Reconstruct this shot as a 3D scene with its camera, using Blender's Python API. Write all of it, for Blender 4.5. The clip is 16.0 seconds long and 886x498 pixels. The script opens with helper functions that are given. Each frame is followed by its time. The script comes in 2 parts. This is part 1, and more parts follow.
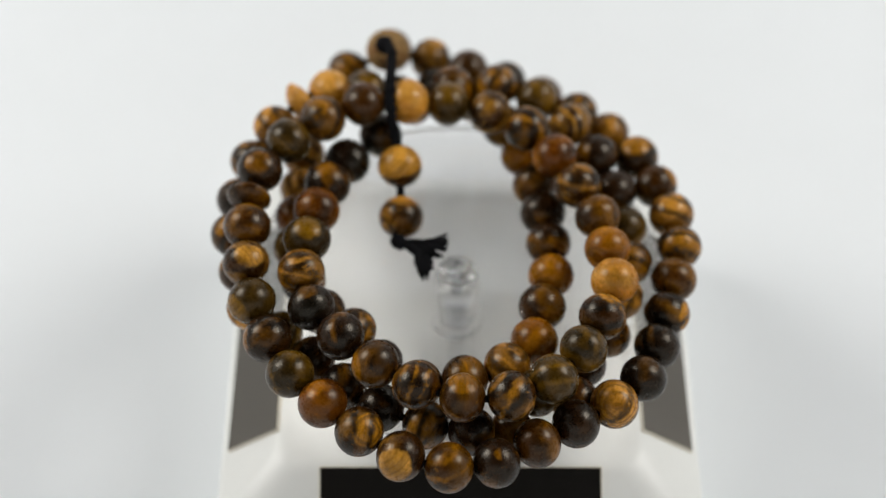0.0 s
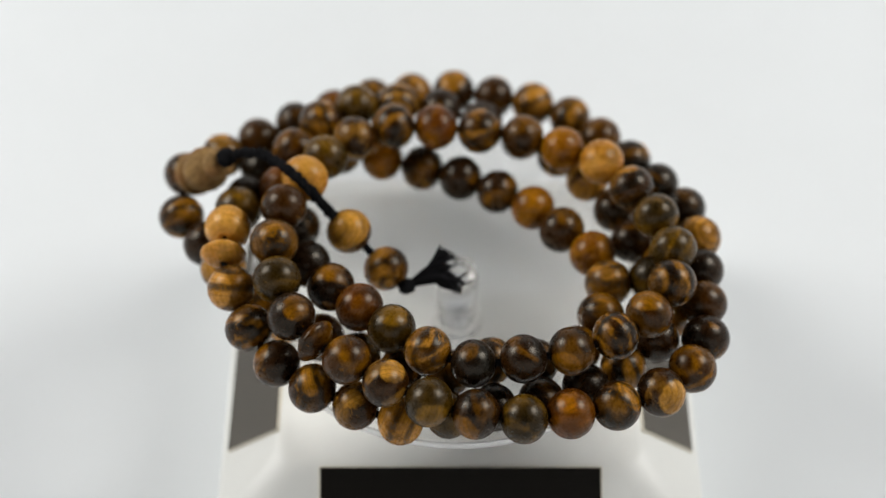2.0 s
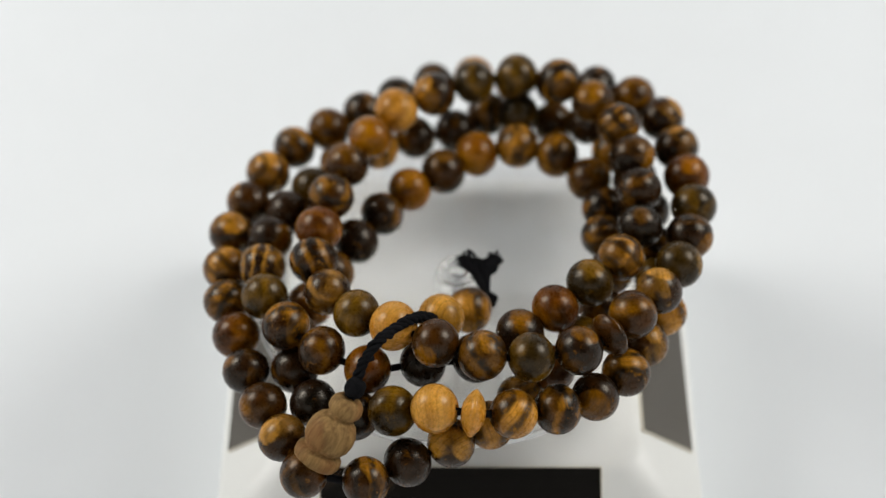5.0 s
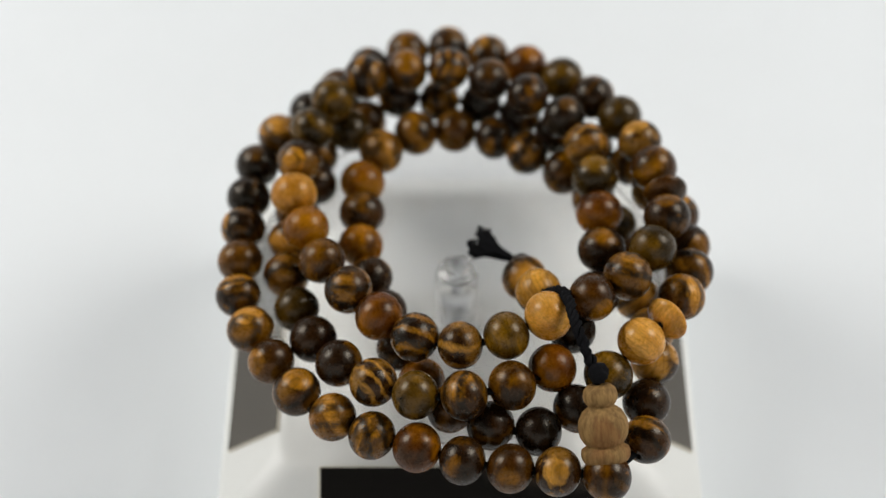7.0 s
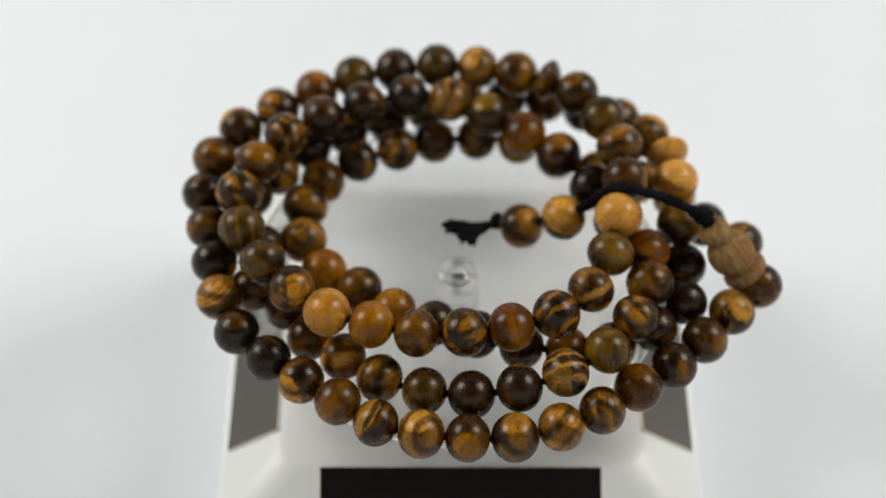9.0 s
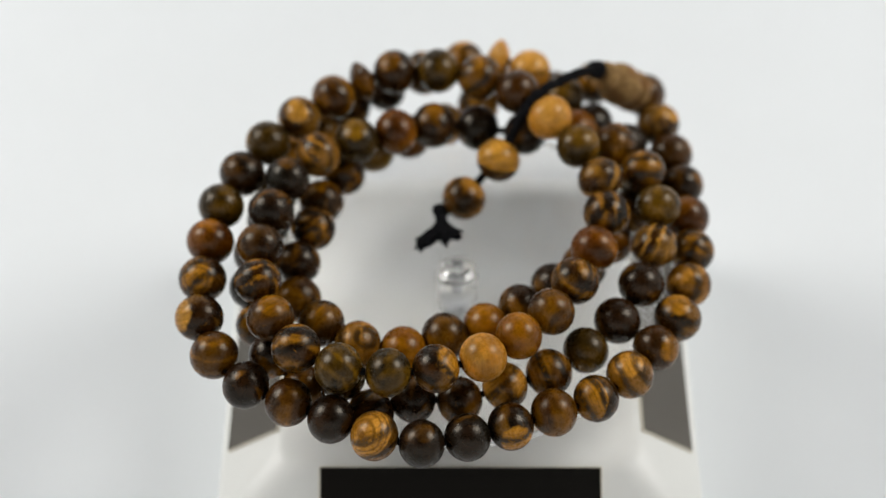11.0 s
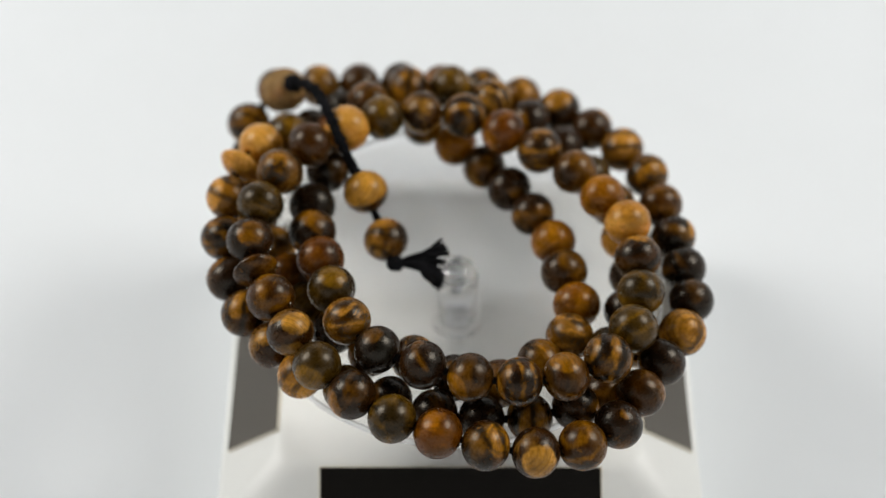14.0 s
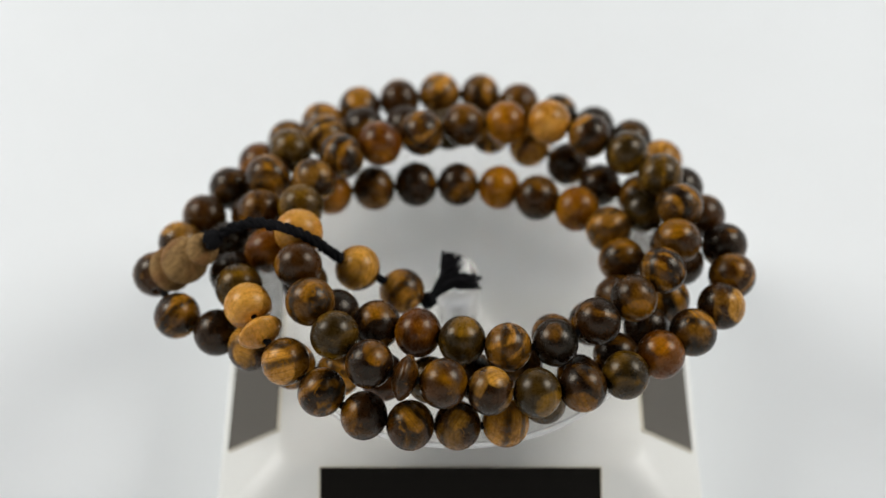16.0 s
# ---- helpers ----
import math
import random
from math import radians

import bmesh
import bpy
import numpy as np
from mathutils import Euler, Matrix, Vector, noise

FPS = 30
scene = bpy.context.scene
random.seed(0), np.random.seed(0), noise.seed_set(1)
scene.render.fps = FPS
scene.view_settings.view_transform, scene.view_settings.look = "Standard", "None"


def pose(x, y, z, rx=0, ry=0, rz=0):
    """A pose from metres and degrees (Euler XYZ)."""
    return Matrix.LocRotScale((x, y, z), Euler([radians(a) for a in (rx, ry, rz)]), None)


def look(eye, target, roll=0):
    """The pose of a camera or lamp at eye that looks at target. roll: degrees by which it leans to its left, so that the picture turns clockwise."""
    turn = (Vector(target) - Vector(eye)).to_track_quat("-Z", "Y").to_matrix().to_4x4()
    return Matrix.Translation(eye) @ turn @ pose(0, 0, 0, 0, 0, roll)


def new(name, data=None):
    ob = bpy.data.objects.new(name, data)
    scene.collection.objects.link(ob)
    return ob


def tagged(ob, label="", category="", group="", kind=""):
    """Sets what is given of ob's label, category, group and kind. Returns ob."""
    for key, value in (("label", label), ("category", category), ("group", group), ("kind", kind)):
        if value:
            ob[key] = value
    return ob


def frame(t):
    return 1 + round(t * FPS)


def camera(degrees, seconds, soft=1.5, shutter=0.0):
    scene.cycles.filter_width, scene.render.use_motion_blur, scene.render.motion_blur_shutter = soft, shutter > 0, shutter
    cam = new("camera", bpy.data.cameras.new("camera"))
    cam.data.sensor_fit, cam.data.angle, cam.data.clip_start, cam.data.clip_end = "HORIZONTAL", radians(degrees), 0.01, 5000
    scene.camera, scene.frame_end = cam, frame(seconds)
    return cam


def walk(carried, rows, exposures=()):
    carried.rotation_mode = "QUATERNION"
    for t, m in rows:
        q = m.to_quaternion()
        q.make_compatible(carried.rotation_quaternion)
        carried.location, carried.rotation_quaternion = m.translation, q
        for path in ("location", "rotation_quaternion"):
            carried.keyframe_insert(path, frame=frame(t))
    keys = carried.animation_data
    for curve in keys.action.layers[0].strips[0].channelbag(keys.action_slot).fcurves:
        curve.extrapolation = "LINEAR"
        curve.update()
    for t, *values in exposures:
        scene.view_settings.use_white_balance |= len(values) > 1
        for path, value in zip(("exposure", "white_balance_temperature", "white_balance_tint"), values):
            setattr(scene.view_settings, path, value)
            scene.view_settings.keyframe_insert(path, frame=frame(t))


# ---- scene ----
MM = 0.001
DISC_TOP = 48 * MM      # the clear disc's upper face over the paper
TURN = 27.675           # degrees a second, anticlockwise from above

cam = camera(25.98, 16.0, soft=1.3)
EYE = Vector((0.0, -0.22821, 0.27481 + DISC_TOP))
YAW, TILT = -0.01160, 0.86518
WAY = Vector((math.sin(YAW) * math.cos(TILT), math.cos(YAW) * math.cos(TILT), -math.sin(TILT)))
cam.data.dof.use_dof = True
cam.data.dof.focus_distance = 0.322
cam.data.dof.aperture_fstop = 8.8
STAND = look(EYE, EYE + WAY)
walk(cam, [(0, STAND), (16, STAND)], exposures=[(0, 0.0), (16, 0.0)])

# ---- light: two lamps beside added bounce boards, in an evenly lit room ----
world = bpy.data.worlds.new("room")
world.use_nodes = True
scene.world = world
world.node_tree.nodes["Background"].inputs[0].default_value = (0.985, 0.985, 0.985, 1)
world.node_tree.nodes["Background"].inputs[1].default_value = 0.72


def lamp(x, y, z, watts, size):
    data = bpy.data.lights.new("studio_lamp", "AREA")
    data.shape, data.size, data.energy, data.color = "DISK", size, watts, (1.0, 0.98, 0.945)
    ob = new("studio_lamp", data)
    ob.matrix_world = look((x, y, z), (0, 0, 0.04))
    return ob


lamp(-0.43, 0.13, 0.42, 1.93, 0.27)
lamp(0.40, 0.09, 0.47, 1.93, 0.27)


# ---- materials ----
def base_material(name):
    m = bpy.data.materials.new(name)
    m.use_nodes = True
    return m, m.node_tree.nodes, m.node_tree.links, m.node_tree.nodes["Principled BSDF"]


def mixed(nodes, links, a, b, factor):
    n = nodes.new("ShaderNodeMix")
    n.data_type = "RGBA"
    for socket, value in ((n.inputs[6], a), (n.inputs[7], b), (n.inputs[0], factor)):
        if hasattr(value, "links"):
            links.new(value, socket)
        elif isinstance(value, tuple):
            socket.default_value = (*value, 1)
        else:
            socket.default_value = value
    return n.outputs[2]


def ramp(nodes, links, source, low, high):
    n = nodes.new("ShaderNodeMapRange")
    n.inputs[1].default_value, n.inputs[2].default_value = low, high
    links.new(source, n.inputs[0])
    return n.outputs[0]


def noise_of(nodes, links, vector, scale, detail=3, rough=0.5, distortion=0.0):
    n = nodes.new("ShaderNodeTexNoise")
    n.inputs["Scale"].default_value, n.inputs["Detail"].default_value = scale, detail
    n.inputs["Roughness"].default_value, n.inputs["Distortion"].default_value = rough, distortion
    links.new(vector, n.inputs["Vector"])
    return n.outputs["Fac"]


def maths(nodes, links, kind, a, b):
    n = nodes.new("ShaderNodeMath")
    n.operation = kind
    for socket, value in zip(n.inputs, (a, b)):
        if hasattr(value, "links"):
            links.new(value, socket)
        else:
            socket.default_value = value
    return n.outputs[0]


def bead_wood(name, dark, mid, light, cover, lines, crisp=0.05, rough=0.25, figure=""):
    """Polished figured wood, each bead cut from its own place. cover: share of light wood; lines: strength of the dark growth bands; crisp: softness of the patches' edges.
    figure: cap, rings or bands of pale wood about the bead's own figure_axis, of its figure_size."""
    m, nodes, links, shader = base_material(name)
    coord, info = nodes.new("ShaderNodeTexCoord"), nodes.new("ShaderNodeObjectInfo")
    place = nodes.new("ShaderNodeMapping")
    place.inputs["Scale"].default_value = (250, 250, 250)
    links.new(coord.outputs["Object"], place.inputs["Vector"])
    own = nodes.new("ShaderNodeTexWhiteNoise")
    own.noise_dimensions = "1D"
    links.new(info.outputs["Random"], own.inputs["W"])

    def moved(by, back):
        n = nodes.new("ShaderNodeVectorMath")
        n.operation = "MULTIPLY_ADD"
        n.inputs[1].default_value = (by, by, by)
        links.new(own.outputs["Color"], n.inputs[0])
        links.new(place.outputs["Vector"], n.inputs[2])
        shifted = nodes.new("ShaderNodeVectorMath")
        shifted.operation = "SUBTRACT"
        shifted.inputs[1].default_value = (back, back, back)
        links.new(n.outputs["Vector"], shifted.inputs[0])
        return shifted.outputs["Vector"]

    far, near = moved(90.0, 0.0), moved(5.0, 2.5)
    stretch = nodes.new("ShaderNodeMapping")
    stretch.inputs["Scale"].default_value = (0.6, 1.0, 1.0)
    links.new(far, stretch.inputs["Vector"])
    along = stretch.outputs["Vector"]
    patch = noise_of(nodes, links, along, 0.58, 3.5, 0.5, 0.8)
    tone = noise_of(nodes, links, along, 0.85, 2.5, 0.5, 0.3)
    speck = noise_of(nodes, links, far, 4.5, 4, 0.65)
    wave = nodes.new("ShaderNodeTexWave")
    wave.wave_type, wave.rings_direction = "RINGS", "X"
    wave.inputs["Scale"].default_value, wave.inputs["Distortion"].default_value = 0.42, 2.6
    wave.inputs["Detail"].default_value, wave.inputs["Detail Scale"].default_value = 3.0, 0.9
    wave.inputs["Detail Roughness"].default_value = 0.66
    links.new(near, wave.inputs["Vector"])
    broad = ramp(nodes, links, wave.outputs["Fac"], 0.42, 0.94)
    thin = nodes.new("ShaderNodeTexWave")
    thin.wave_type, thin.rings_direction = "RINGS", "X"
    thin.inputs["Scale"].default_value, thin.inputs["Distortion"].default_value = 1.5, 2.6
    thin.inputs["Detail"].default_value, thin.inputs["Detail Scale"].default_value = 3.0, 0.6
    links.new(near, thin.inputs["Vector"])
    pale_share = ramp(nodes, links, patch, 0.70 - 0.40 * cover - crisp, 0.70 - 0.40 * cover + crisp)
    if figure:
        axis, size = nodes.new("ShaderNodeAttribute"), nodes.new("ShaderNodeAttribute")
        for n, key in ((axis, "figure_axis"), (size, "figure_size")):
            n.attribute_type, n.attribute_name = "OBJECT", key
        unit, along_axis = nodes.new("ShaderNodeMapping"), nodes.new("ShaderNodeVectorMath")
        unit.inputs["Scale"].default_value = (242, 242, 242)
        links.new(coord.outputs["Object"], unit.inputs["Vector"])
        along_axis.operation = "DOT_PRODUCT"
        links.new(unit.outputs["Vector"], along_axis.inputs[0])
        links.new(axis.outputs["Vector"], along_axis.inputs[1])
        sway = maths(nodes, links, "SUBTRACT", noise_of(nodes, links, far, 0.9, 4, 0.62, 0.4), 0.5)
        height = maths(nodes, links, "ADD", along_axis.outputs["Value"], maths(nodes, links, "MULTIPLY", sway, 0.8 if figure == "bands" else 0.42))
        if figure == "bands":
            turn = maths(nodes, links, "MULTIPLY", maths(nodes, links, "MULTIPLY", height, size.outputs["Fac"]), 2.5)
            share = ramp(nodes, links, maths(nodes, links, "SINE", turn, 0.0), 0.0, 1.15)
            share = maths(nodes, links, "MULTIPLY", share, ramp(nodes, links, tone, 0.26, 0.5))
        else:
            share = ramp(nodes, links, maths(nodes, links, "SUBTRACT", height, size.outputs["Fac"]), -0.04, 0.05)
        if figure == "rings":
            ring = ramp(nodes, links, maths(nodes, links, "SINE", maths(nodes, links, "MULTIPLY", height, 34.0), 0.0), -0.9, 0.3)
            share = maths(nodes, links, "MULTIPLY", share, maths(nodes, links, "ADD", maths(nodes, links, "MULTIPLY", ring, 0.55), 0.45))
        pale_share = maths(nodes, links, "MAXIMUM", share, maths(nodes, links, "MULTIPLY", pale_share, 0.35))
    fine = maths(nodes, links, "MULTIPLY", ramp(nodes, links, thin.outputs["Fac"], 0.72, 1.0), pale_share)
    ground = mixed(nodes, links, dark, mid, ramp(nodes, links, tone, 0.34, 0.66))
    pale = mixed(nodes, links, light, tuple(0.45 * a + 0.55 * b for a, b in zip(light, mid)), ramp(nodes, links, tone, 0.38, 0.66))
    wood = mixed(nodes, links, ground, pale, pale_share)
    wood = mixed(nodes, links, wood, tuple(0.7 * a for a in dark), maths(nodes, links, "MULTIPLY", maths(nodes, links, "MULTIPLY", broad, ramp(nodes, links, speck, 0.30, 0.52)), lines))
    wood = mixed(nodes, links, wood, tuple(0.5 * a + 0.5 * b for a, b in zip(dark, mid)), maths(nodes, links, "MULTIPLY", fine, 0.32))
    flake = ramp(nodes, links, noise_of(nodes, links, along, 1.9, 7, 0.72, 0.5), 0.615, 0.66)
    wood = mixed(nodes, links, wood, tuple(0.55 * a + 0.45 * b for a, b in zip(light, mid)), maths(nodes, links, "MULTIPLY", flake, 0.75))
    grain_map = nodes.new("ShaderNodeMapping")
    grain_map.inputs["Scale"].default_value = (2.2, 11.0, 11.0)
    links.new(far, grain_map.inputs["Vector"])
    grain = noise_of(nodes, links, grain_map.outputs["Vector"], 1.0, 3, 0.6)
    value = nodes.new("ShaderNodeMapRange")
    value.inputs[1].default_value, value.inputs[2].default_value = 0.6, 1.4
    value.inputs[3].default_value, value.inputs[4].default_value = 0.62, 1.38
    links.new(maths(nodes, links, "ADD", grain, speck), value.inputs[0])
    colour = nodes.new("ShaderNodeHueSaturation")
    links.new(wood, colour.inputs["Color"])
    links.new(value.outputs[0], colour.inputs["Value"])
    colour.inputs["Saturation"].default_value = 1.1
    links.new(colour.outputs["Color"], shader.inputs["Base Color"])
    gloss = nodes.new("ShaderNodeMapRange")
    gloss.inputs[3].default_value, gloss.inputs[4].default_value = rough - 0.08, rough + 0.14
    links.new(speck, gloss.inputs[0])
    links.new(gloss.outputs[0], shader.inputs["Roughness"])
    shader.inputs["Specular IOR Level"].default_value = 0.32
    shader.inputs["Specular Tint"].default_value = (1.0, 0.92, 0.78, 1)
    bump = nodes.new("ShaderNodeBump")
    bump.inputs["Strength"].default_value, bump.inputs["Distance"].default_value = 0.14, 0.0002
    links.new(maths(nodes, links, "SUBTRACT", maths(nodes, links, "ADD", grain, speck), flake), bump.inputs["Height"])
    links.new(bump.outputs[0], shader.inputs["Normal"])
    return m


TONES = {
    "K": ("ebony_dark_wood", (0.004, 0.0032, 0.0016), (0.013, 0.006, 0.0027), (0.13, 0.059, 0.014), 0.10, 0.1),
    "D": ("dark_brown_wood", (0.0064, 0.0032, 0.0016), (0.026, 0.01, 0.0026), (0.25, 0.11, 0.023), 0.28, 0.45),
    "B": ("brown_wood", (0.013, 0.0064, 0.0024), (0.048, 0.017, 0.0034), (0.29, 0.13, 0.026), 0.32, 0.35, 0.10),
    "R": ("reddish_wood", (0.027, 0.0096, 0.0024), (0.11, 0.033, 0.0055), (0.35, 0.14, 0.03), 0.40, 0.25, 0.11),
    "O": ("olive_brown_wood", (0.013, 0.008, 0.0024), (0.034, 0.018, 0.003), (0.21, 0.11, 0.022), 0.36, 0.35, 0.11),
    "S": ("striped_wood", (0.0056, 0.0032, 0.0016), (0.045, 0.016, 0.003), (0.42, 0.2, 0.048), 0.42, 0.95, 0.08),
    "T": ("tan_striped_wood", (0.012, 0.0064, 0.0024), (0.13, 0.051, 0.0082), (0.56, 0.28, 0.08), 0.57, 0.85, 0.09),
    "P": ("patched_wood", (0.0064, 0.0032, 0.0016), (0.042, 0.015, 0.0029), (0.58, 0.3, 0.083), 0.45, 0.3, 0.04),
    "A": ("amber_wood", (0.07, 0.025, 0.005), (0.22, 0.08, 0.014), (0.42, 0.19, 0.043), 0.34, 0.18, 0.14),
    "H": ("honey_wood", (0.14, 0.062, 0.013), (0.47, 0.195, 0.048), (0.62, 0.335, 0.105), 0.64, 0.25, 0.12),
}
WOODS = {}


def wood_of(tone, figure):
    if (tone, figure) not in WOODS:
        name, *rest = TONES[tone]
        WOODS[tone, figure] = bead_wood(name + ("_with_" + figure if figure else ""), *rest, figure=figure)
    return WOODS[tone, figure]


def plain(name, colour, rough, spread=0.12, scale=400.0, bump_depth=0.0, specular=0.5):
    """A surface of one colour with a coarse and a fine mottling."""
    m, nodes, links, shader = base_material(name)
    coord = nodes.new("ShaderNodeTexCoord")
    big = noise_of(nodes, links, coord.outputs["Object"], scale * 0.07, 3)
    small = noise_of(nodes, links, coord.outputs["Object"], scale, 4, 0.6)
    both = nodes.new("ShaderNodeMath")
    both.operation = "ADD"
    links.new(big, both.inputs[0])
    links.new(small, both.inputs[1])
    a = tuple(c * (1 - spread) for c in colour)
    b = tuple(min(1.0, c * (1 + spread)) for c in colour)
    links.new(mixed(nodes, links, a, b, ramp(nodes, links, both.outputs[0], 0.6, 1.4)), shader.inputs["Base Color"])
    shader.inputs["Roughness"].default_value = rough
    shader.inputs["Specular IOR Level"].default_value = specular
    if bump_depth:
        bump = nodes.new("ShaderNodeBump")
        bump.inputs["Strength"].default_value, bump.inputs["Distance"].default_value = 0.5, bump_depth
        links.new(small, bump.inputs["Height"])
        links.new(bump.outputs[0], shader.inputs["Normal"])
    return m


def clear(name, rough=0.02):
    m, nodes, links, shader = base_material(name)
    shader.inputs["Base Color"].default_value = (0.92, 0.93, 0.93, 1)
    shader.inputs["Transmission Weight"].default_value = 1.0
    shader.inputs["IOR"].default_value = 1.49
    shader.inputs["Roughness"].default_value = rough
    return m


PAPER = plain("white_paper", (0.79, 0.817, 0.836), 0.85, 0.012, 60.0, specular=0.2)
BOUNCE_WHITE = plain("bounce_board_white", (0.80, 0.80, 0.80), 0.9, 0.03, 200.0)
PLASTIC = plain("white_moulded_plastic", (0.80, 0.805, 0.775), 0.38, 0.015, 300.0)
SOLAR = plain("black_solar_cell", (0.003, 0.003, 0.0030), 0.11, 0.25, 800.0, specular=0.85)
SOLAR.node_tree.nodes["Principled BSDF"].inputs["IOR"].default_value = 2.1
SOLAR.node_tree.nodes["Principled BSDF"].inputs["Specular Tint"].default_value = (1.0, 0.91, 0.78, 1)
FRAME = plain("cream_plastic_edge", (0.62, 0.58, 0.48), 0.5, 0.05, 500.0)
CORD = plain("black_cotton_cord", (0.006, 0.006, 0.007), 0.9, 0.4, 3000.0, 0.0003, 0.10)


def turned_wood():
    """Unpolished tan wood, its fibres running up the gourd, with reddish streaks."""
    m, nodes, links, shader = base_material("unpolished_tan_wood")
    coord = nodes.new("ShaderNodeTexCoord")

    def fibres(across, up, scale, detail):
        n = nodes.new("ShaderNodeMapping")
        n.inputs["Scale"].default_value = (across, across, up)
        links.new(coord.outputs["Object"], n.inputs["Vector"])
        return noise_of(nodes, links, n.outputs["Vector"], scale, detail, 0.6, 0.3)

    streak, fibre, cloud = fibres(1, 0.16, 1500, 3), fibres(1, 0.25, 3600, 3), fibres(1, 0.5, 260, 3)
    wood = mixed(nodes, links, (0.165, 0.092, 0.031), (0.30, 0.180, 0.064), ramp(nodes, links, streak, 0.36, 0.64))
    wood = mixed(nodes, links, wood, (0.20, 0.074, 0.021), maths(nodes, links, "MULTIPLY", ramp(nodes, links, cloud, 0.46, 0.62), 0.45))
    wood = mixed(nodes, links, wood, (0.085, 0.042, 0.014), maths(nodes, links, "MULTIPLY", ramp(nodes, links, fibre, 0.56, 0.72), 0.32))
    links.new(wood, shader.inputs["Base Color"])
    shader.inputs["Roughness"].default_value = 0.72
    shader.inputs["Specular IOR Level"].default_value = 0.2
    bump = nodes.new("ShaderNodeBump")
    bump.inputs["Strength"].default_value, bump.inputs["Distance"].default_value = 0.5, 0.00012
    links.new(maths(nodes, links, "ADD", streak, fibre), bump.inputs["Height"])
    links.new(bump.outputs[0], shader.inputs["Normal"])
    return m


# Grey of the rod that stands for dark refraction in the spindle.
CORE_GREY = plain("refraction_core_grey", (0.36, 0.37, 0.39), 0.4, 0.06, 700.0)
GURU = turned_wood()
ACRYLIC = clear("clear_acrylic", 0.04)
ACRYLIC.node_tree.nodes["Principled BSDF"].inputs["Base Color"].default_value = (0.985, 0.99, 0.99, 1)
ACRYLIC.node_tree.nodes["Principled BSDF"].inputs["Alpha"].default_value = 0.35
PERSPEX = clear("clear_moulded_plastic", 0.08)
PERSPEX.node_tree.nodes["Principled BSDF"].inputs["Base Color"].default_value = (0.95, 0.955, 0.955, 1)
MILKY = clear("milky_acrylic_edge", 0.5)
MILKY.node_tree.nodes["Principled BSDF"].inputs["Base Color"].default_value = (0.98, 0.985, 0.985, 1)
MILKY.node_tree.nodes["Principled BSDF"].inputs["Transmission Weight"].default_value = 0.0
MILKY.node_tree.nodes["Principled BSDF"].inputs["Alpha"].default_value = 0.4


# ---- builders ----
def part(name, bm, material, parent, label="", smooth=True):
    mesh = bpy.data.meshes.new(name)
    bm.normal_update()
    bm.to_mesh(mesh)
    bm.free()
    mesh.materials.append(material)
    if smooth:
        mesh.shade_smooth()
    ob = new(name, mesh)
    ob.parent = parent
    return tagged(ob, label)


def lathe(profile, segments):
    """Turns (radius, height) points about z; ends at radius 0 are closed to a point."""
    bm = bmesh.new()
    rings = []
    for r, z in profile:
        if r < 1e-9:
            rings.append([bm.verts.new((0, 0, z))])
        else:
            rings.append([bm.verts.new((r * math.cos(2 * math.pi * k / segments), r * math.sin(2 * math.pi * k / segments), z)) for k in range(segments)])
    for a, b in zip(rings, rings[1:]):
        for k in range(segments):
            j = (k + 1) % segments
            corners = [a[k % len(a)], a[j % len(a)], b[j % len(b)], b[k % len(b)]]
            seen = []
            for c in corners:
                if c not in seen:
                    seen.append(c)
            if len(seen) > 2:
                bm.faces.new(seen)
    bmesh.ops.recalc_face_normals(bm, faces=bm.faces)
    return bm


def rounded_loop(bm, half, radius, z, per_corner=8):
    loop = []
    for quarter in range(4):
        cx = (half - radius) * (1 if quarter in (0, 3) else -1)
        cy = (half - radius) * (1 if quarter in (0, 1) else -1)
        for k in range(per_corner + 1):
            a = math.pi / 2 * (quarter + k / per_corner)
            loop.append(bm.verts.new((cx + radius * math.cos(a), cy + radius * math.sin(a), z)))
    return loop


def loft(bm, loops, cap_last=True):
    for a, b in zip(loops, loops[1:]):
        n = len(a)
        for k in range(n):
            bm.faces.new((a[k], a[(k + 1) % n], b[(k + 1) % n], b[k]))
    if cap_last:
        bm.faces.new(loops[-1])
    bmesh.ops.recalc_face_normals(bm, faces=bm.faces)


def slab(sx, sy, sz, bevel):
    bm = bmesh.new()
    bmesh.ops.create_cube(bm, size=1.0, matrix=Matrix.Diagonal((sx, sy, sz, 1)))
    bmesh.ops.bevel(bm, geom=bm.edges[:], offset=bevel, segments=2, affect="EDGES", profile=0.5)
    return bm


def spline(points, steps):
    """A smooth line through the points, with steps pieces between each two."""
    pts = [Vector(q) for q in points]
    pts = [pts[0] * 2 - pts[1]] + pts + [pts[-1] * 2 - pts[-2]]
    out = []
    for a, b, c, d in zip(pts, pts[1:], pts[2:], pts[3:]):
        for k in range(steps):
            t = k / steps
            out.append(0.5 * (2 * b + (c - a) * t + (2 * a - 5 * b + 4 * c - d) * t * t + (3 * b - a - 3 * c + d) * t ** 3))
    return out + [pts[-2]]


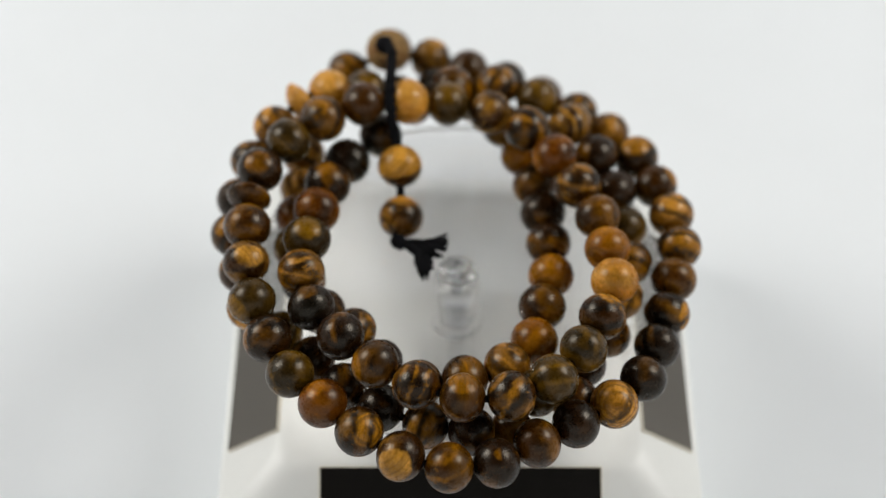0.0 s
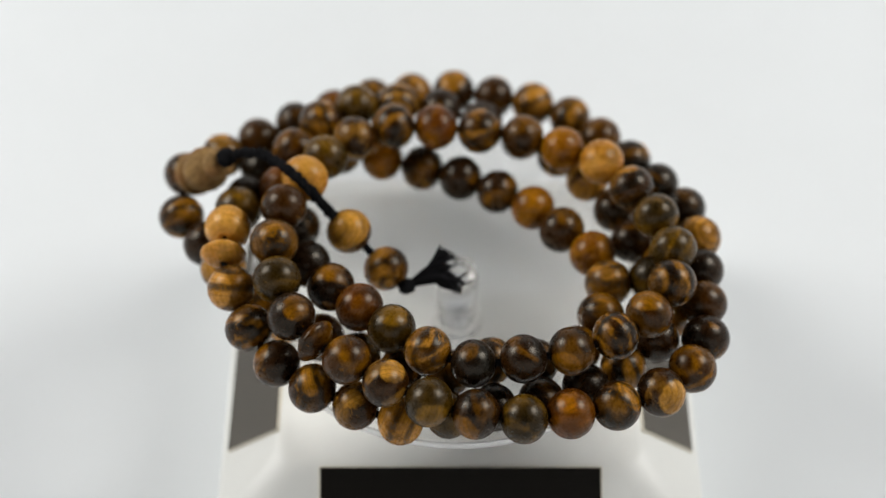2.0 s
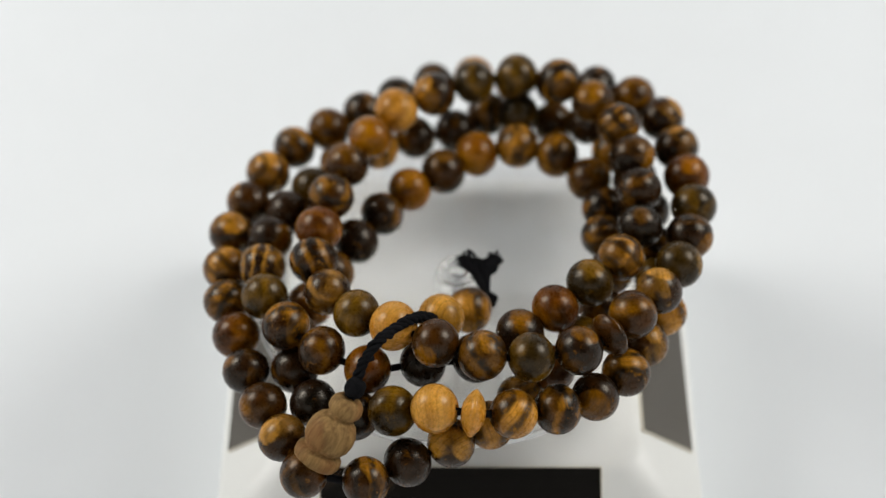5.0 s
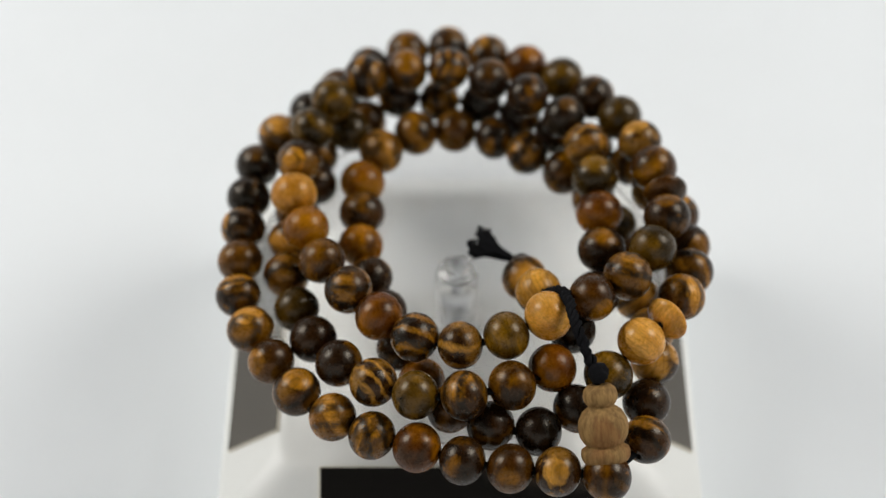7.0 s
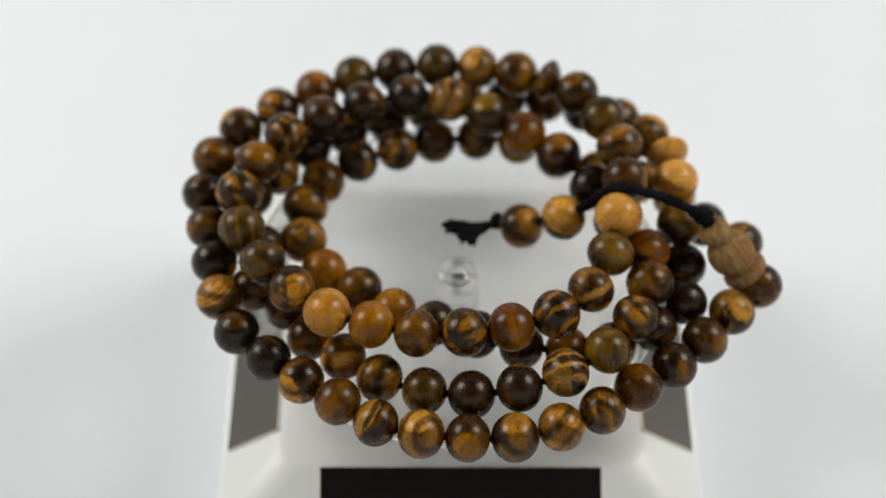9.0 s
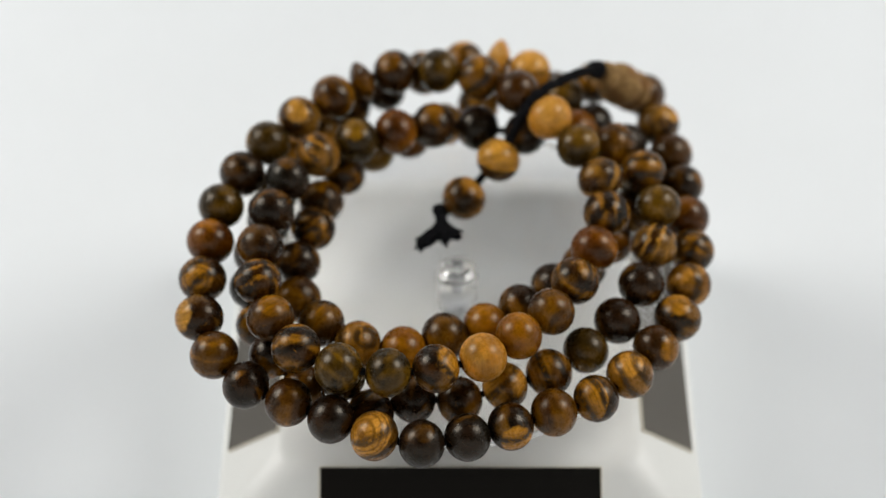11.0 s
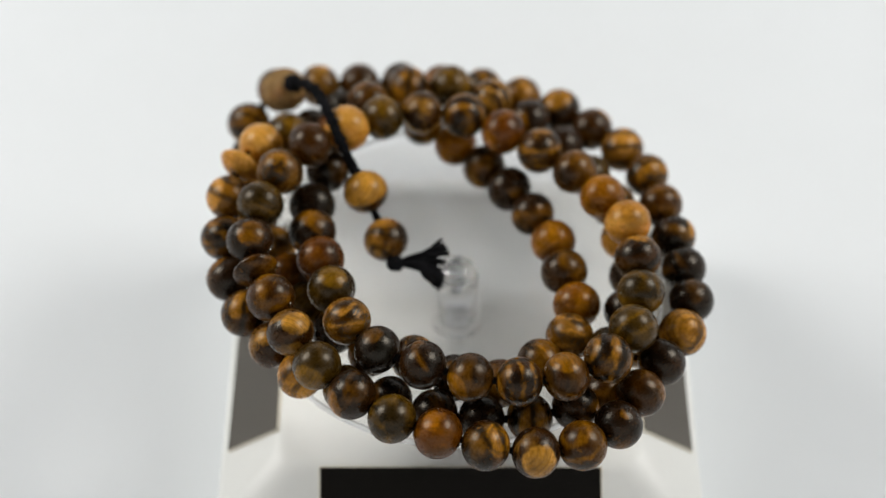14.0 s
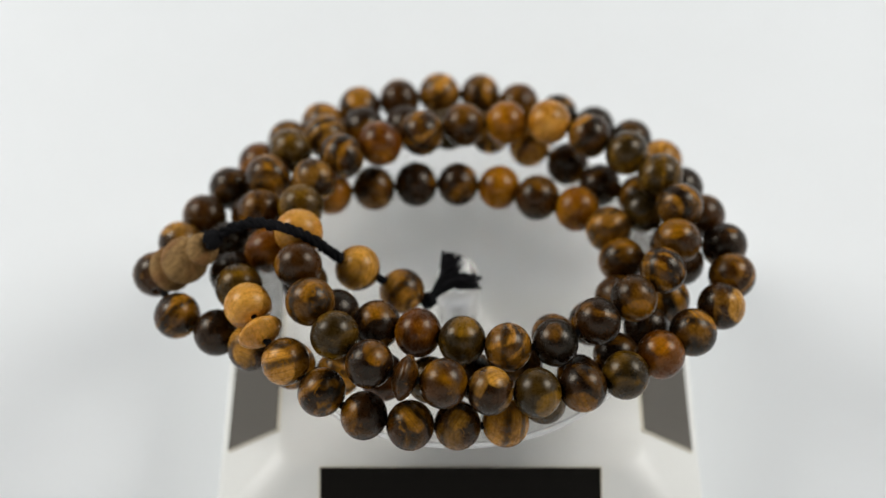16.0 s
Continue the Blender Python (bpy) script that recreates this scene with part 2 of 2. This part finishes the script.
def tube(bm, line, radius, sides=8, taper=0.0):
    """Sweeps a round section along a line into bm."""
    side, rings = None, []
    for k, q in enumerate(line):
        ahead = (line[min(k + 1, len(line) - 1)] - line[max(k - 1, 0)]).normalized()
        if side is None:
            side = ahead.orthogonal().normalized()
        side = (side - ahead * side.dot(ahead)).normalized()
        other = ahead.cross(side)
        r = radius * (1 - taper * k / len(line))
        rings.append([bm.verts.new(q + r * (math.cos(2 * math.pi * j / sides) * side + math.sin(2 * math.pi * j / sides) * other)) for j in range(sides)])
    for a, b in zip(rings, rings[1:]):
        for j in range(sides):
            bm.faces.new((a[j], a[(j + 1) % sides], b[(j + 1) % sides], b[j]))
    bm.faces.new(rings[0][::-1])
    bm.faces.new(rings[-1])


def twisted(line, radius, plies=4, pitch=0.0052):
    """A laid cord: plies wound round the line."""
    bm = bmesh.new()
    for ply in range(plies):
        side, run, path = None, 0.0, []
        for k, q in enumerate(line):
            ahead = (line[min(k + 1, len(line) - 1)] - line[max(k - 1, 0)]).normalized()
            side = ahead.orthogonal().normalized() if side is None else (side - ahead * side.dot(ahead)).normalized()
            if k:
                run += (q - line[k - 1]).length
            a = 2 * math.pi * (ply / plies + run / pitch)
            wild = Vector((noise.noise(q * 700 + Vector((9 * ply, 0, 0))), noise.noise(q * 700 + Vector((0, 9 * ply, 5))), noise.noise(q * 700 + Vector((3, 0, 9 * ply)))))
            path.append(q + radius * 0.30 * wild + radius * (0.54 + 0.16 * math.sin(3 * a + ply)) * (math.cos(a) * side + math.sin(a) * ahead.cross(side)))
        tube(bm, path, radius * 0.47, 6)
    return bm


# ---- the setting: a white sheet that sweeps up behind, added bounce boards at its sides ----
def sweep_sheet():
    bm = bmesh.new()
    line = [(-0.62, 0.0), (-0.2, 0.0), (0.2, 0.0), (0.36, 0.0)]
    line += [(0.36 + 0.2 * math.sin(a), 0.2 - 0.2 * math.cos(a)) for a in [math.pi / 2 * k / 24 for k in range(1, 25)]]
    line += [(0.56, 0.9)]
    rows = [[bm.verts.new((x, y, z)) for x in (-0.6, -0.2, 0.2, 0.6)] for y, z in line]
    for a, b in zip(rows, rows[1:]):
        for k in range(3):
            bm.faces.new((a[k], a[k + 1], b[k + 1], b[k]))
    bmesh.ops.recalc_face_normals(bm, faces=bm.faces)
    bmesh.ops.solidify(bm, geom=bm.faces[:], thickness=0.0006)
    return tagged(part("backdrop", bm, PAPER, None, smooth=False), "smooth white paper sheet sweeping up behind the turntable", "backdrop", kind="structure")


sweep_sheet()
# Boards added out of view, to brighten what the side solar panels reflect.
for side in (-1, 1):
    board = part("bounce_board", slab(0.012, 1.1, 0.80, 0.002), BOUNCE_WHITE, None, smooth=False)
    board.location = (0.608 * side, 0.02, 0.40)
    tagged(board, "upright white foam board beside the paper sheet", "foam board", kind="structure")
# Ceiling added out of view: blocks overhead light, darkens the front panel's reflection.
overhead_blocker = part("ceiling", slab(3.4, 3.4, 0.05, 0.004), plain("overhead_blocker_dark", (0.009, 0.009, 0.009), 0.8, 0.05, 20.0), None, smooth=False)
overhead_blocker.location = (0, 0, 1.5)
tagged(overhead_blocker, "plain dark ceiling over the table", "ceiling", kind="structure")
table = part("table_top", slab(2.4, 2.0, 0.03, 0.003), plain("grey_laminate", (0.35, 0.35, 0.36), 0.5, 0.05, 80.0), None, smooth=False)
table.location = (0, -0.1, -0.0165)
tagged(table, "grey laminate table top under the paper sheet", "table top", kind="structure")


# ---- the turntable, set down a little askew ----
SKEW = math.radians(0.6)


def turntable():
    thing = tagged(new("turntable"), "white plastic solar turntable with a clear round disc, standing on paper", "turntable")
    middle = Vector((0.56, 0.1, 0)) * MM
    bm = bmesh.new()
    shape = [(45.3, 7, -48.0), (45.3, 7, -47.2), (44.7, 7, -25.6), (44.5, 6.9, -23.6), (44.1, 6.8, -22.7), (43.5, 6.6, -22.05)]
    shape += [(34.4, 5.2, -15.5), (33.7, 5.0, -15.05), (33.0, 4.8, -14.75), (32.2, 4.5, -14.57), (31.4, 4.2, -14.5), (30.4, 4.0, -14.5)]
    loops = [rounded_loop(bm, h * MM, r * MM, DISC_TOP + z * MM) for h, r, z in shape]
    loft(bm, loops)
    body = part("body", bm, PLASTIC, thing, "glossy white moulded plastic base")
    body.matrix_local = Matrix.Translation(middle) @ Matrix.Rotation(SKEW, 4, "Z")
    for k in (0, 1, 3):
        turn = Matrix.Rotation(math.pi / 2 * k + SKEW, 4, "Z")
        lean = 0.623
        spot = Matrix.Translation(middle) @ turn @ Matrix.Translation((0, -38.17 * MM, DISC_TOP - 18.1 * MM)) @ Matrix.Rotation(lean, 4, "X")
        edge = part("solar_panel", slab(51.1 * MM, 12.0 * MM, 0.8 * MM, 0.2 * MM), FRAME, thing, "narrow black solar panel with a cream edge", smooth=False)
        edge.matrix_local = spot
        cell = part("solar_cell", slab(50.6 * MM, 11.6 * MM, 0.4 * MM, 0.1 * MM), SOLAR, edge, smooth=False)
        cell.location = (0, 0, 0.35 * MM)
    rim, t = 38.0 * MM, 1.4 * MM
    profile = [(0, -t), (rim - 0.5 * MM, -t), (rim - 0.15 * MM, -t + 0.15 * MM), (rim, -t + 0.5 * MM), (rim, -0.5 * MM), (rim - 0.15 * MM, -0.15 * MM), (rim - 0.5 * MM, 0), (0, 0)]
    disc = part("disc", lathe(profile, 128), ACRYLIC, thing, "clear round acrylic disc", smooth=False)
    disc.location = (0, 0, DISC_TOP)
    hoop = [(38.05, -1.6), (38.35, -1.6), (38.45, -1.4), (38.45, -0.3), (38.35, -0.1), (38.05, -0.1), (38.05, -1.6)]
    edge = part("rim", lathe([(r * MM, z * MM) for r, z in hoop], 128), MILKY, disc, "milky sawn edge of the disc", smooth=False)
    post = [(0, -14.4), (4.7, -14.4), (4.85, -14.1), (4.8, -13.5), (4.5, -13.0), (4.0, -12.5), (3.9, -11.8), (3.9, -4.4), (4.0, -3.9), (4.0, -1.45), (0, -1.45)]
    stem = part("spindle", lathe([(r * MM, z * MM) for r, z in post], 48), PERSPEX, disc, "clear plastic spindle", smooth=False)
    knob = [(0, 0.03), (3.5, 0.03), (3.6, 0.3), (3.5, 1.0), (2.9, 1.35), (2.5, 1.6), (2.4, 2.1), (2.0, 2.4), (0, 2.2)]
    bm = lathe([(r * MM, z * MM) for r, z in knob], 14)
    for v in bm.verts:
        if v.co.z > 0.2 * MM:
            v.co += 0.28 * MM * Vector((noise.noise(v.co * 800), noise.noise(v.co * 800 + Vector((7, 0, 0))), noise.noise(v.co * 800 + Vector((0, 7, 0)))))
    head = part("spindle_cap", bm, PERSPEX, disc, "clear rough-cut plastic cap", smooth=False)
    # Added rod: its grey imitates the dark core that refraction gives the spindle.
    peg = part("peg", lathe([(r * MM, z * MM) for r, z in ((0, -13.8), (0.95, -13.8), (1.05, -13.6), (1.05, -7.2), (0.9, -6.9), (0, -6.9))], 32), CORE_GREY, disc, "grey peg inside the spindle")
    for ob in (disc, edge, peg, head, stem):
        ob.visible_shadow = False
    return disc


DISC = turntable()


# ---- the beads: places along the strand in millimetres from the disc's axis and its upper face ----
OUTER_TONES = "BPBDRSTSBTSBSKKTDBDBPSRODOPB"
OUTER = [
    (-13.2, 53.4, 6), (-5.4, 50.7, 6.1), (2.1, 48, 5.6), (9.6, 44.7, 5.7), (16.5, 40.4, 5.7), (23.4, 36.2, 5.6), (29.2, 30.8, 5.4),
    (34.3, 24.3, 5.6), (37.5, 16.9, 5.7), (39.9, 9.3, 6.1), (40.8, 1.3, 6.2), (39.2, -6.5, 6.3), (37.4, -14.3, 6.2), (35.2, -21.7, 6.2),
    (32.3, -29.1, 6.7), (26.9, -35.1, 7.4), (20.1, -39.5, 7.8), (13.4, -43.9, 8.3), (6.5, -48.2, 8.7), (-1.4, -49.9, 9.8), (-9.4, -48.3, 10.7),
    (-16.4, -43.7, 11.2), (-22.7, -38.5, 12), (-28.5, -32.9, 12.7), (-32.7, -26, 13.5), (-35.8, -18.6, 14.6), (-37.3, -10.8, 15.6), (-37.6, -3, 16.5),
]
UPPER_TONES = "BDOSBHOPSRSBAHSOOSBSDDKTORDK"
UPPER = [
    (-37.7, 3.5, 17), (-36.1, 9.8, 17.5), (-31.3, 16.6, 18), (-25.1, 22, 18.4), (-17.7, 25.5, 18.7), (-9.5, 27.1, 17.9), (-1.9, 28.3, 16.1),
    (6, 27.5, 14.7), (13.1, 23.7, 14.2), (18.1, 17.3, 13.5), (22.1, 10.1, 13.3), (25.4, 2.5, 13.3), (26.8, -5.4, 13.6), (27.6, -13.4, 14.2),
    (25.1, -21.4, 14.2), (21.5, -28.7, 14.5), (16.2, -35.3, 14.8), (9, -39.3, 15.3), (0.8, -39.5, 15.1), (-7, -37.4, 15.8), (-13.9, -32.9, 15.6),
    (-20, -27.1, 15.7), (-25.4, -20.5, 15.3), (-27.5, -12.6, 15.3), (-26.9, -4.6, 14.9), (-25.6, 3.2, 13.9), (-24, 10.7, 12.7), (-20.7, 18.6, 10.4),
]
MIDDLE_TONES = "KRBSOPDDOSTBDSOBDSKDDOTPSDST"
MIDDLE = [
    (-14.6, 25.4, 10.3), (-8.9, 33.2, 11.2), (-1, 36.2, 12.5), (7.4, 36.5, 12.6), (15.3, 34, 11.8), (21.5, 28.6, 10.2), (26.3, 22, 8.5),
    (29.5, 14.4, 6.7), (31.1, 6.3, 5.7), (31.5, -2, 5.7), (29.4, -9.9, 5.4), (26.8, -17.6, 4.1), (22.1, -24.2, 4.1), (20.5, -32, 4),
    (13.6, -33.1, 7.8), (9.4, -38.7, 4), (2.4, -40.7, 7.2), (-5.4, -38.8, 6.2), (-13.1, -35.7, 6.8), (-19.8, -31, 6.4), (-25.4, -25, 6.3),
    (-31.3, -19.4, 6.4), (-37.1, -13.6, 6.7), (-39.1, -5.6, 7.1), (-41, 2.2, 8.2), (-40.6, 10.2, 8.8), (-38.4, 17.8, 11), (-34.5, 24.7, 13.2),
]
INNER_TONES = "HHODKDBRBDDABATBBDSBDORTTPDS"
INNER = [
    (-30.1, 29.9, 14.7), (-24.5, 33.3, 14.3), (-17.9, 36.6, 10.9), (-11.8, 39.4, 6.8), (-4.3, 42.1, 6.2), (3.3, 39, 6), (9, 33.3, 5),
    (12.5, 26, 4.4), (14.7, 18.1, 4.6), (16, 10.2, 5.5), (16.8, 2.3, 5.9), (17, -5.5, 6.1), (15.2, -13, 6.4), (13.6, -20.7, 6.3),
    (8.7, -27, 7.1), (1.3, -30, 7.4), (-6.6, -30.1, 6.2), (-13.5, -25.9, 6.8), (-18.3, -19.7, 7.8), (-24.1, -14.4, 6.5), (-27.9, -7.2, 6.4),
    (-29.8, 0.7, 6.5), (-29.8, 8.8, 5.7), (-29.5, 16.8, 4.8), (-29.6, 24.9, 5.5), (-27.7, 32.7, 6.8), (-24.2, 39.8, 5.3), (-21.8, 47.5, 5.7),
]

LENS = (28, 84)     # two thin lens-shaped beads

# beads whose pale figure shows plainly: the way it faces on the strand, and its size (a cap's edge, or the bands' number)
CAPS = {
    1: (0.3, 0.49, 0.82, 0.82), 2: (0.29, 0.76, 0.59, 0.93), 3: (0.59, 0.51, 0.62, 0.93), 7: (-0.23, -0.09, 0.97, 0.8), 8: (0.8, 0.28, 0.53, 0.85),
    9: (-0.06, -0.26, 0.96, 0.8), 10: (0.13, -0.8, 0.59, 0.45), 12: (0.95, -0.29, 0.12, 0.72), 20: (-0.27, -0.83, 0.49, 0.72), 22: (-0.17, 0.08, 0.98, 0.9),
    24: (-1, -0.02, -0.04, 0.76), 25: (-0.67, -0.74, 0.11, 0.76), 26: (0.25, -0.31, 0.92, 0.86),
}
MORE_CAPS = {
    29: (-0, -0.35, 0.94, 0.85), 31: (-0.31, -0.23, 0.92, 0.86), 32: (-0.11, 0.99, 0.1, 0.85), 46: (-0, 0.25, 0.97, 0.75), 48: (-0.97, -0.24, 0.07, 0.75),
    50: (-0.12, 0.09, 0.99, 0.95), 52: (0.09, -0.11, 0.99, 0.82), 64: (0.71, -0.71, 0.05, 0.88), 79: (-0.41, -0.05, 0.91, 0.92), 80: (-0.23, -0.14, 0.96, 0.85),
    81: (-0.46, 0.78, 0.42, 0.7), 83: (-0.81, 0.36, 0.46, 0.55), 85: (-0.33, 0.31, 0.89, 0.35),
}
RINGS = {
    15: (0, -0.55, 0.83, 0.35), 21: (0.46, -0.48, 0.75, 0.75), 42: (0.51, 0.59, 0.63, 0.7),
}
BANDS = {
    5: (-0.59, 0.77, 0.24, 5), 6: (-0.87, 0.12, 0.47, 2), 19: (-0.37, 0.37, 0.85, 4), 35: (-0.12, -0.51, 0.85, 3), 36: (0.41, 0.89, -0.2, 4),
    38: (0.24, 0.5, 0.83, 3), 44: (-0.17, 0.96, 0.24, 4), 45: (0.79, -0.6, -0.11, 3), 47: (0.93, -0.35, 0.1, 5), 51: (0.15, 0.51, 0.84, 4),
    61: (0.81, 0.54, -0.2, 5), 82: (-0.91, -0.38, -0.15, 3), 98: (-0.68, -0.69, -0.25, 4),
}
FIGURES = {**{k: ("cap", v) for k, v in (CAPS | MORE_CAPS).items()}, **{k: ("rings", v) for k, v in RINGS.items()}, **{k: ("bands", v) for k, v in BANDS.items()}}


def bead_profile(radius, squash, hole=0.55):
    """A drilled bead about z."""
    pts, start = [], math.asin(hole / radius)
    pts.append((0.0, squash * (radius - 1.2)))
    pts.append((hole * 0.9, squash * (radius - 0.9)))
    pts.append((hole, squash * (radius * math.cos(start) - 0.15)))
    n = 16
    for k in range(n + 1):
        a = start * 1.12 + (math.pi - 2.24 * start) * k / n
        pts.append((radius * math.sin(a), squash * radius * math.cos(a)))
    pts.append((hole, -squash * (radius * math.cos(start) - 0.15)))
    pts.append((hole * 0.9, -squash * (radius - 0.9)))
    pts.append((0.0, -squash * (radius - 1.2)))
    return [(r * MM, z * MM) for r, z in pts]


BEAD_MESHES = {}
LOOKS = {"K": "near-black polished wooden bead", "D": "dark brown polished wooden bead", "B": "brown polished wooden bead", "R": "reddish brown polished wooden bead", "O": "olive brown polished wooden bead",
         "S": "dark wooden bead with tan stripes", "T": "tan wooden bead with dark stripes", "P": "dark wooden bead with a tan patch", "A": "amber brown smooth wooden bead", "H": "honey-coloured wooden bead"}


def bead_mesh(tone, lens, figure):
    if (tone, lens, figure) not in BEAD_MESHES:
        if lens:
            profile = [(0, 1.7), (0.5, 1.9), (0.7, 2.1), (1.6, 1.95), (2.8, 1.35), (3.6, 0.7), (4.0, 0.25), (4.05, 0), (4.0, -0.25), (3.6, -0.7), (2.8, -1.35), (1.6, -1.95), (0.7, -2.1), (0.5, -1.9), (0, -1.7)]
            bm = lathe([(r * MM, z * MM) for r, z in profile], 32)
        else:
            bm = lathe(bead_profile(4.25, 0.955), 28)
        mesh = bpy.data.meshes.new("bead")
        bm.to_mesh(mesh)
        bm.free()
        mesh.materials.append(wood_of(tone, figure))
        mesh.shade_smooth()
        BEAD_MESHES[tone, lens, figure] = mesh
    return BEAD_MESHES[tone, lens, figure]


def add_bead(parent, centre, ahead, tone, lens=False, label="", name="bead", figure=("", None)):
    kind, facing = figure
    ob = new(name, bead_mesh(tone, lens, kind))
    ob.parent = parent
    size = 1.0 if lens else random.uniform(0.975, 1.02)
    turn = ahead.to_track_quat("Z", "Y").to_matrix().to_4x4() @ Matrix.Rotation(random.uniform(0, 6.28), 4, "Z")
    tip = Matrix.Rotation(random.uniform(-0.12, 0.12), 4, "X")
    ob.matrix_local = Matrix.Translation(centre) @ turn @ tip @ Matrix.Diagonal((size, size, size * random.uniform(0.97, 1.01), 1))
    if kind:
        ob["figure_axis"] = tuple((turn @ tip).to_3x3().transposed() @ Vector(facing[:3]).normalized())
        ob["figure_size"] = float(facing[3])
    return tagged(ob, label)


def prayer_beads():
    thing = tagged(new("prayer_beads"), "long string of polished striped brown wooden beads coiled on the disc", "prayer beads")
    thing.location = (0, 0, DISC_TOP)
    places = [Vector(q) * MM for q in OUTER + UPPER + MIDDLE + INNER]
    tones = OUTER_TONES + UPPER_TONES + MIDDLE_TONES + INNER_TONES
    n = len(places)
    for k, centre in enumerate(places):
        ahead = (places[(k + 1) % n] - places[k - 1]).normalized()
        add_bead(thing, centre, ahead, tones[k], k in LENS, "thin lens-shaped wooden bead" if k in LENS else LOOKS[tones[k]], figure=FIGURES.get(k, ("", None)))
    bm = bmesh.new()
    tube(bm, spline(places + [places[0]], 6), 0.65 * MM, 6)
    part("string", bm, CORD, thing, "thin black thread through the beads")

    # the gourd-shaped end bead, with its neck towards the ring's middle
    foot, top = Vector((-13.6, 51.1, 7.7)) * MM, Vector((-14.2, 42.3, 17.2)) * MM
    gourd = [(0, -0.6), (2.9, -0.6), (3.75, -0.2), (4.1, 0.5), (4.15, 1.3), (4.0, 1.9), (3.3, 2.35), (2.85, 2.6), (3.4, 2.95), (4.05, 4.1), (4.25, 5.4), (4.1, 6.8), (3.4, 8.2), (2.5, 8.9), (2.0, 9.2), (2.4, 9.5), (2.85, 10.2), (2.95, 11.0), (2.7, 12.0), (2.0, 12.7), (1.1, 12.9), (0.9, 12.2), (0, 11.8)]
    end = part("guru_bead", lathe([(r * MM, z * MM) for r, z in gourd], 36), GURU, thing, "gourd-shaped unpolished tan wooden end bead")
    end.matrix_local = Matrix.Translation(foot) @ (top - foot).to_track_quat("Z", "Y").to_matrix().to_4x4()

    # the doubled cord over the strands, its two small beads, knot and frayed tuft
    first, second = Vector((-10.8, 16.5, 11.4)) * MM, Vector((-10.5, 8.6, 5.9)) * MM
    over = [top] + [Vector(q) * MM for q in ((-13.6, 40.6, 19.2), (-12.9, 37.6, 21.3), (-12.4, 33.0, 22.5), (-12.6, 28.0, 22.0), (-12.6, 23.6, 19.6), (-11.6, 19.8, 14.8))] + [first]
    part("cord", twisted(spline(over, 14), 0.98 * MM), CORD, thing, "twisted black cotton cord")
    bm = bmesh.new()
    tube(bm, spline([first, (first + second) / 2 + Vector((0, 0, 0.3)) * MM, second, Vector((-10.9, 3.7, 4.7)) * MM], 6), 0.75 * MM, 8)
    part("cord", bm, CORD, thing)
    add_bead(thing, first, (second - first).normalized(), "P", name="tail_bead", label="half pale and half dark wooden bead", figure=("cap", (-0.2, 0.35, 0.9, -0.1)))
    add_bead(thing, second, (second - first).normalized(), "T", name="tail_bead")
    knot = Vector((-10.9, 3.7, 4.7)) * MM
    for spot, size in ((knot, 1.55), (top + Vector((0.1, -0.9, 1.7)) * MM, 1.75)):
        bm = bmesh.new()
        bmesh.ops.create_icosphere(bm, subdivisions=4, radius=size * MM)
        for v in bm.verts:
            v.co *= 1 + 0.22 * noise.noise(v.co * 900) + 0.12 * noise.noise(v.co * 2600)
        part("knot", bm, CORD, thing, "tight black knot").matrix_local = Matrix.Translation(spot)
    bm = bmesh.new()
    for k in range(84):
        fork = Vector((-2.2, 1.2, 7.2)).lerp(Vector((-5.6, -4.0, 5.0)), (-0.05, 0.08, 0.40, 0.80, 1.0, 1.05)[k % 6] + random.gauss(0, 0.05))
        tip = (fork + Vector((random.gauss(0, 0.6), random.gauss(0, 0.6), random.gauss(0, 0.65)))) * MM
        tip.z = max(tip.z, 0.8 * MM)
        mid = knot.lerp(tip.lerp(Vector((-3.9, -0.3, 6.0)) * MM, 0.6), 0.55) + Vector((random.gauss(0, 0.32), random.gauss(0, 0.32), random.gauss(0.3, 0.35))) * MM
        late = mid.lerp(tip, 0.55) + Vector((random.gauss(0, 0.38), random.gauss(0, 0.38), random.gauss(0, 0.38))) * MM
        tube(bm, spline([knot, mid, late, tip], 5), 0.38 * MM, 5, 0.3)
    part("tassel", bm, CORD, thing, "short frayed black cotton tuft")
    return thing


BEADS = prayer_beads()


def motions():
    # the motor runs a little unevenly: degrees ahead of or behind an even turn
    uneven = {0.0: 0.36, 0.5: 0.61, 1.0: -0.24, 1.5: -0.27, 2.0: 0.71, 2.5: 1.14, 3.0: 0.04, 3.5: -0.18, 4.0: 0.42, 4.5: 0.38, 5.0: 0.32, 5.5: 0.25, 6.0: 0.18, 6.5: 0.11, 7.0: -0.16, 7.5: -0.43, 8.0: -0.1, 8.5: -0.51, 9.0: -0.49, 9.5: -0.38, 10.0: -0.26, 10.5: -0.14, 11.0: -0.02, 11.5: 0.09, 12.0: -0.33, 12.5: -1.08, 13.0: -0.81, 13.5: -0.53, 14.0: -0.75, 14.5: -0.73, 15.0: -0.33, 15.5: -0.28, 16.0: -0.58}
    steps = [(0.5 * k, TURN * 0.5 * k + uneven[0.5 * k]) for k in range(33)]
    walk(BEADS, [(t, pose(0, 0, DISC_TOP, 0, 0, a)) for t, a in steps])
    walk(DISC, [(t, pose(0, 0, DISC_TOP, 0, 0, a)) for t, a in steps])


motions()
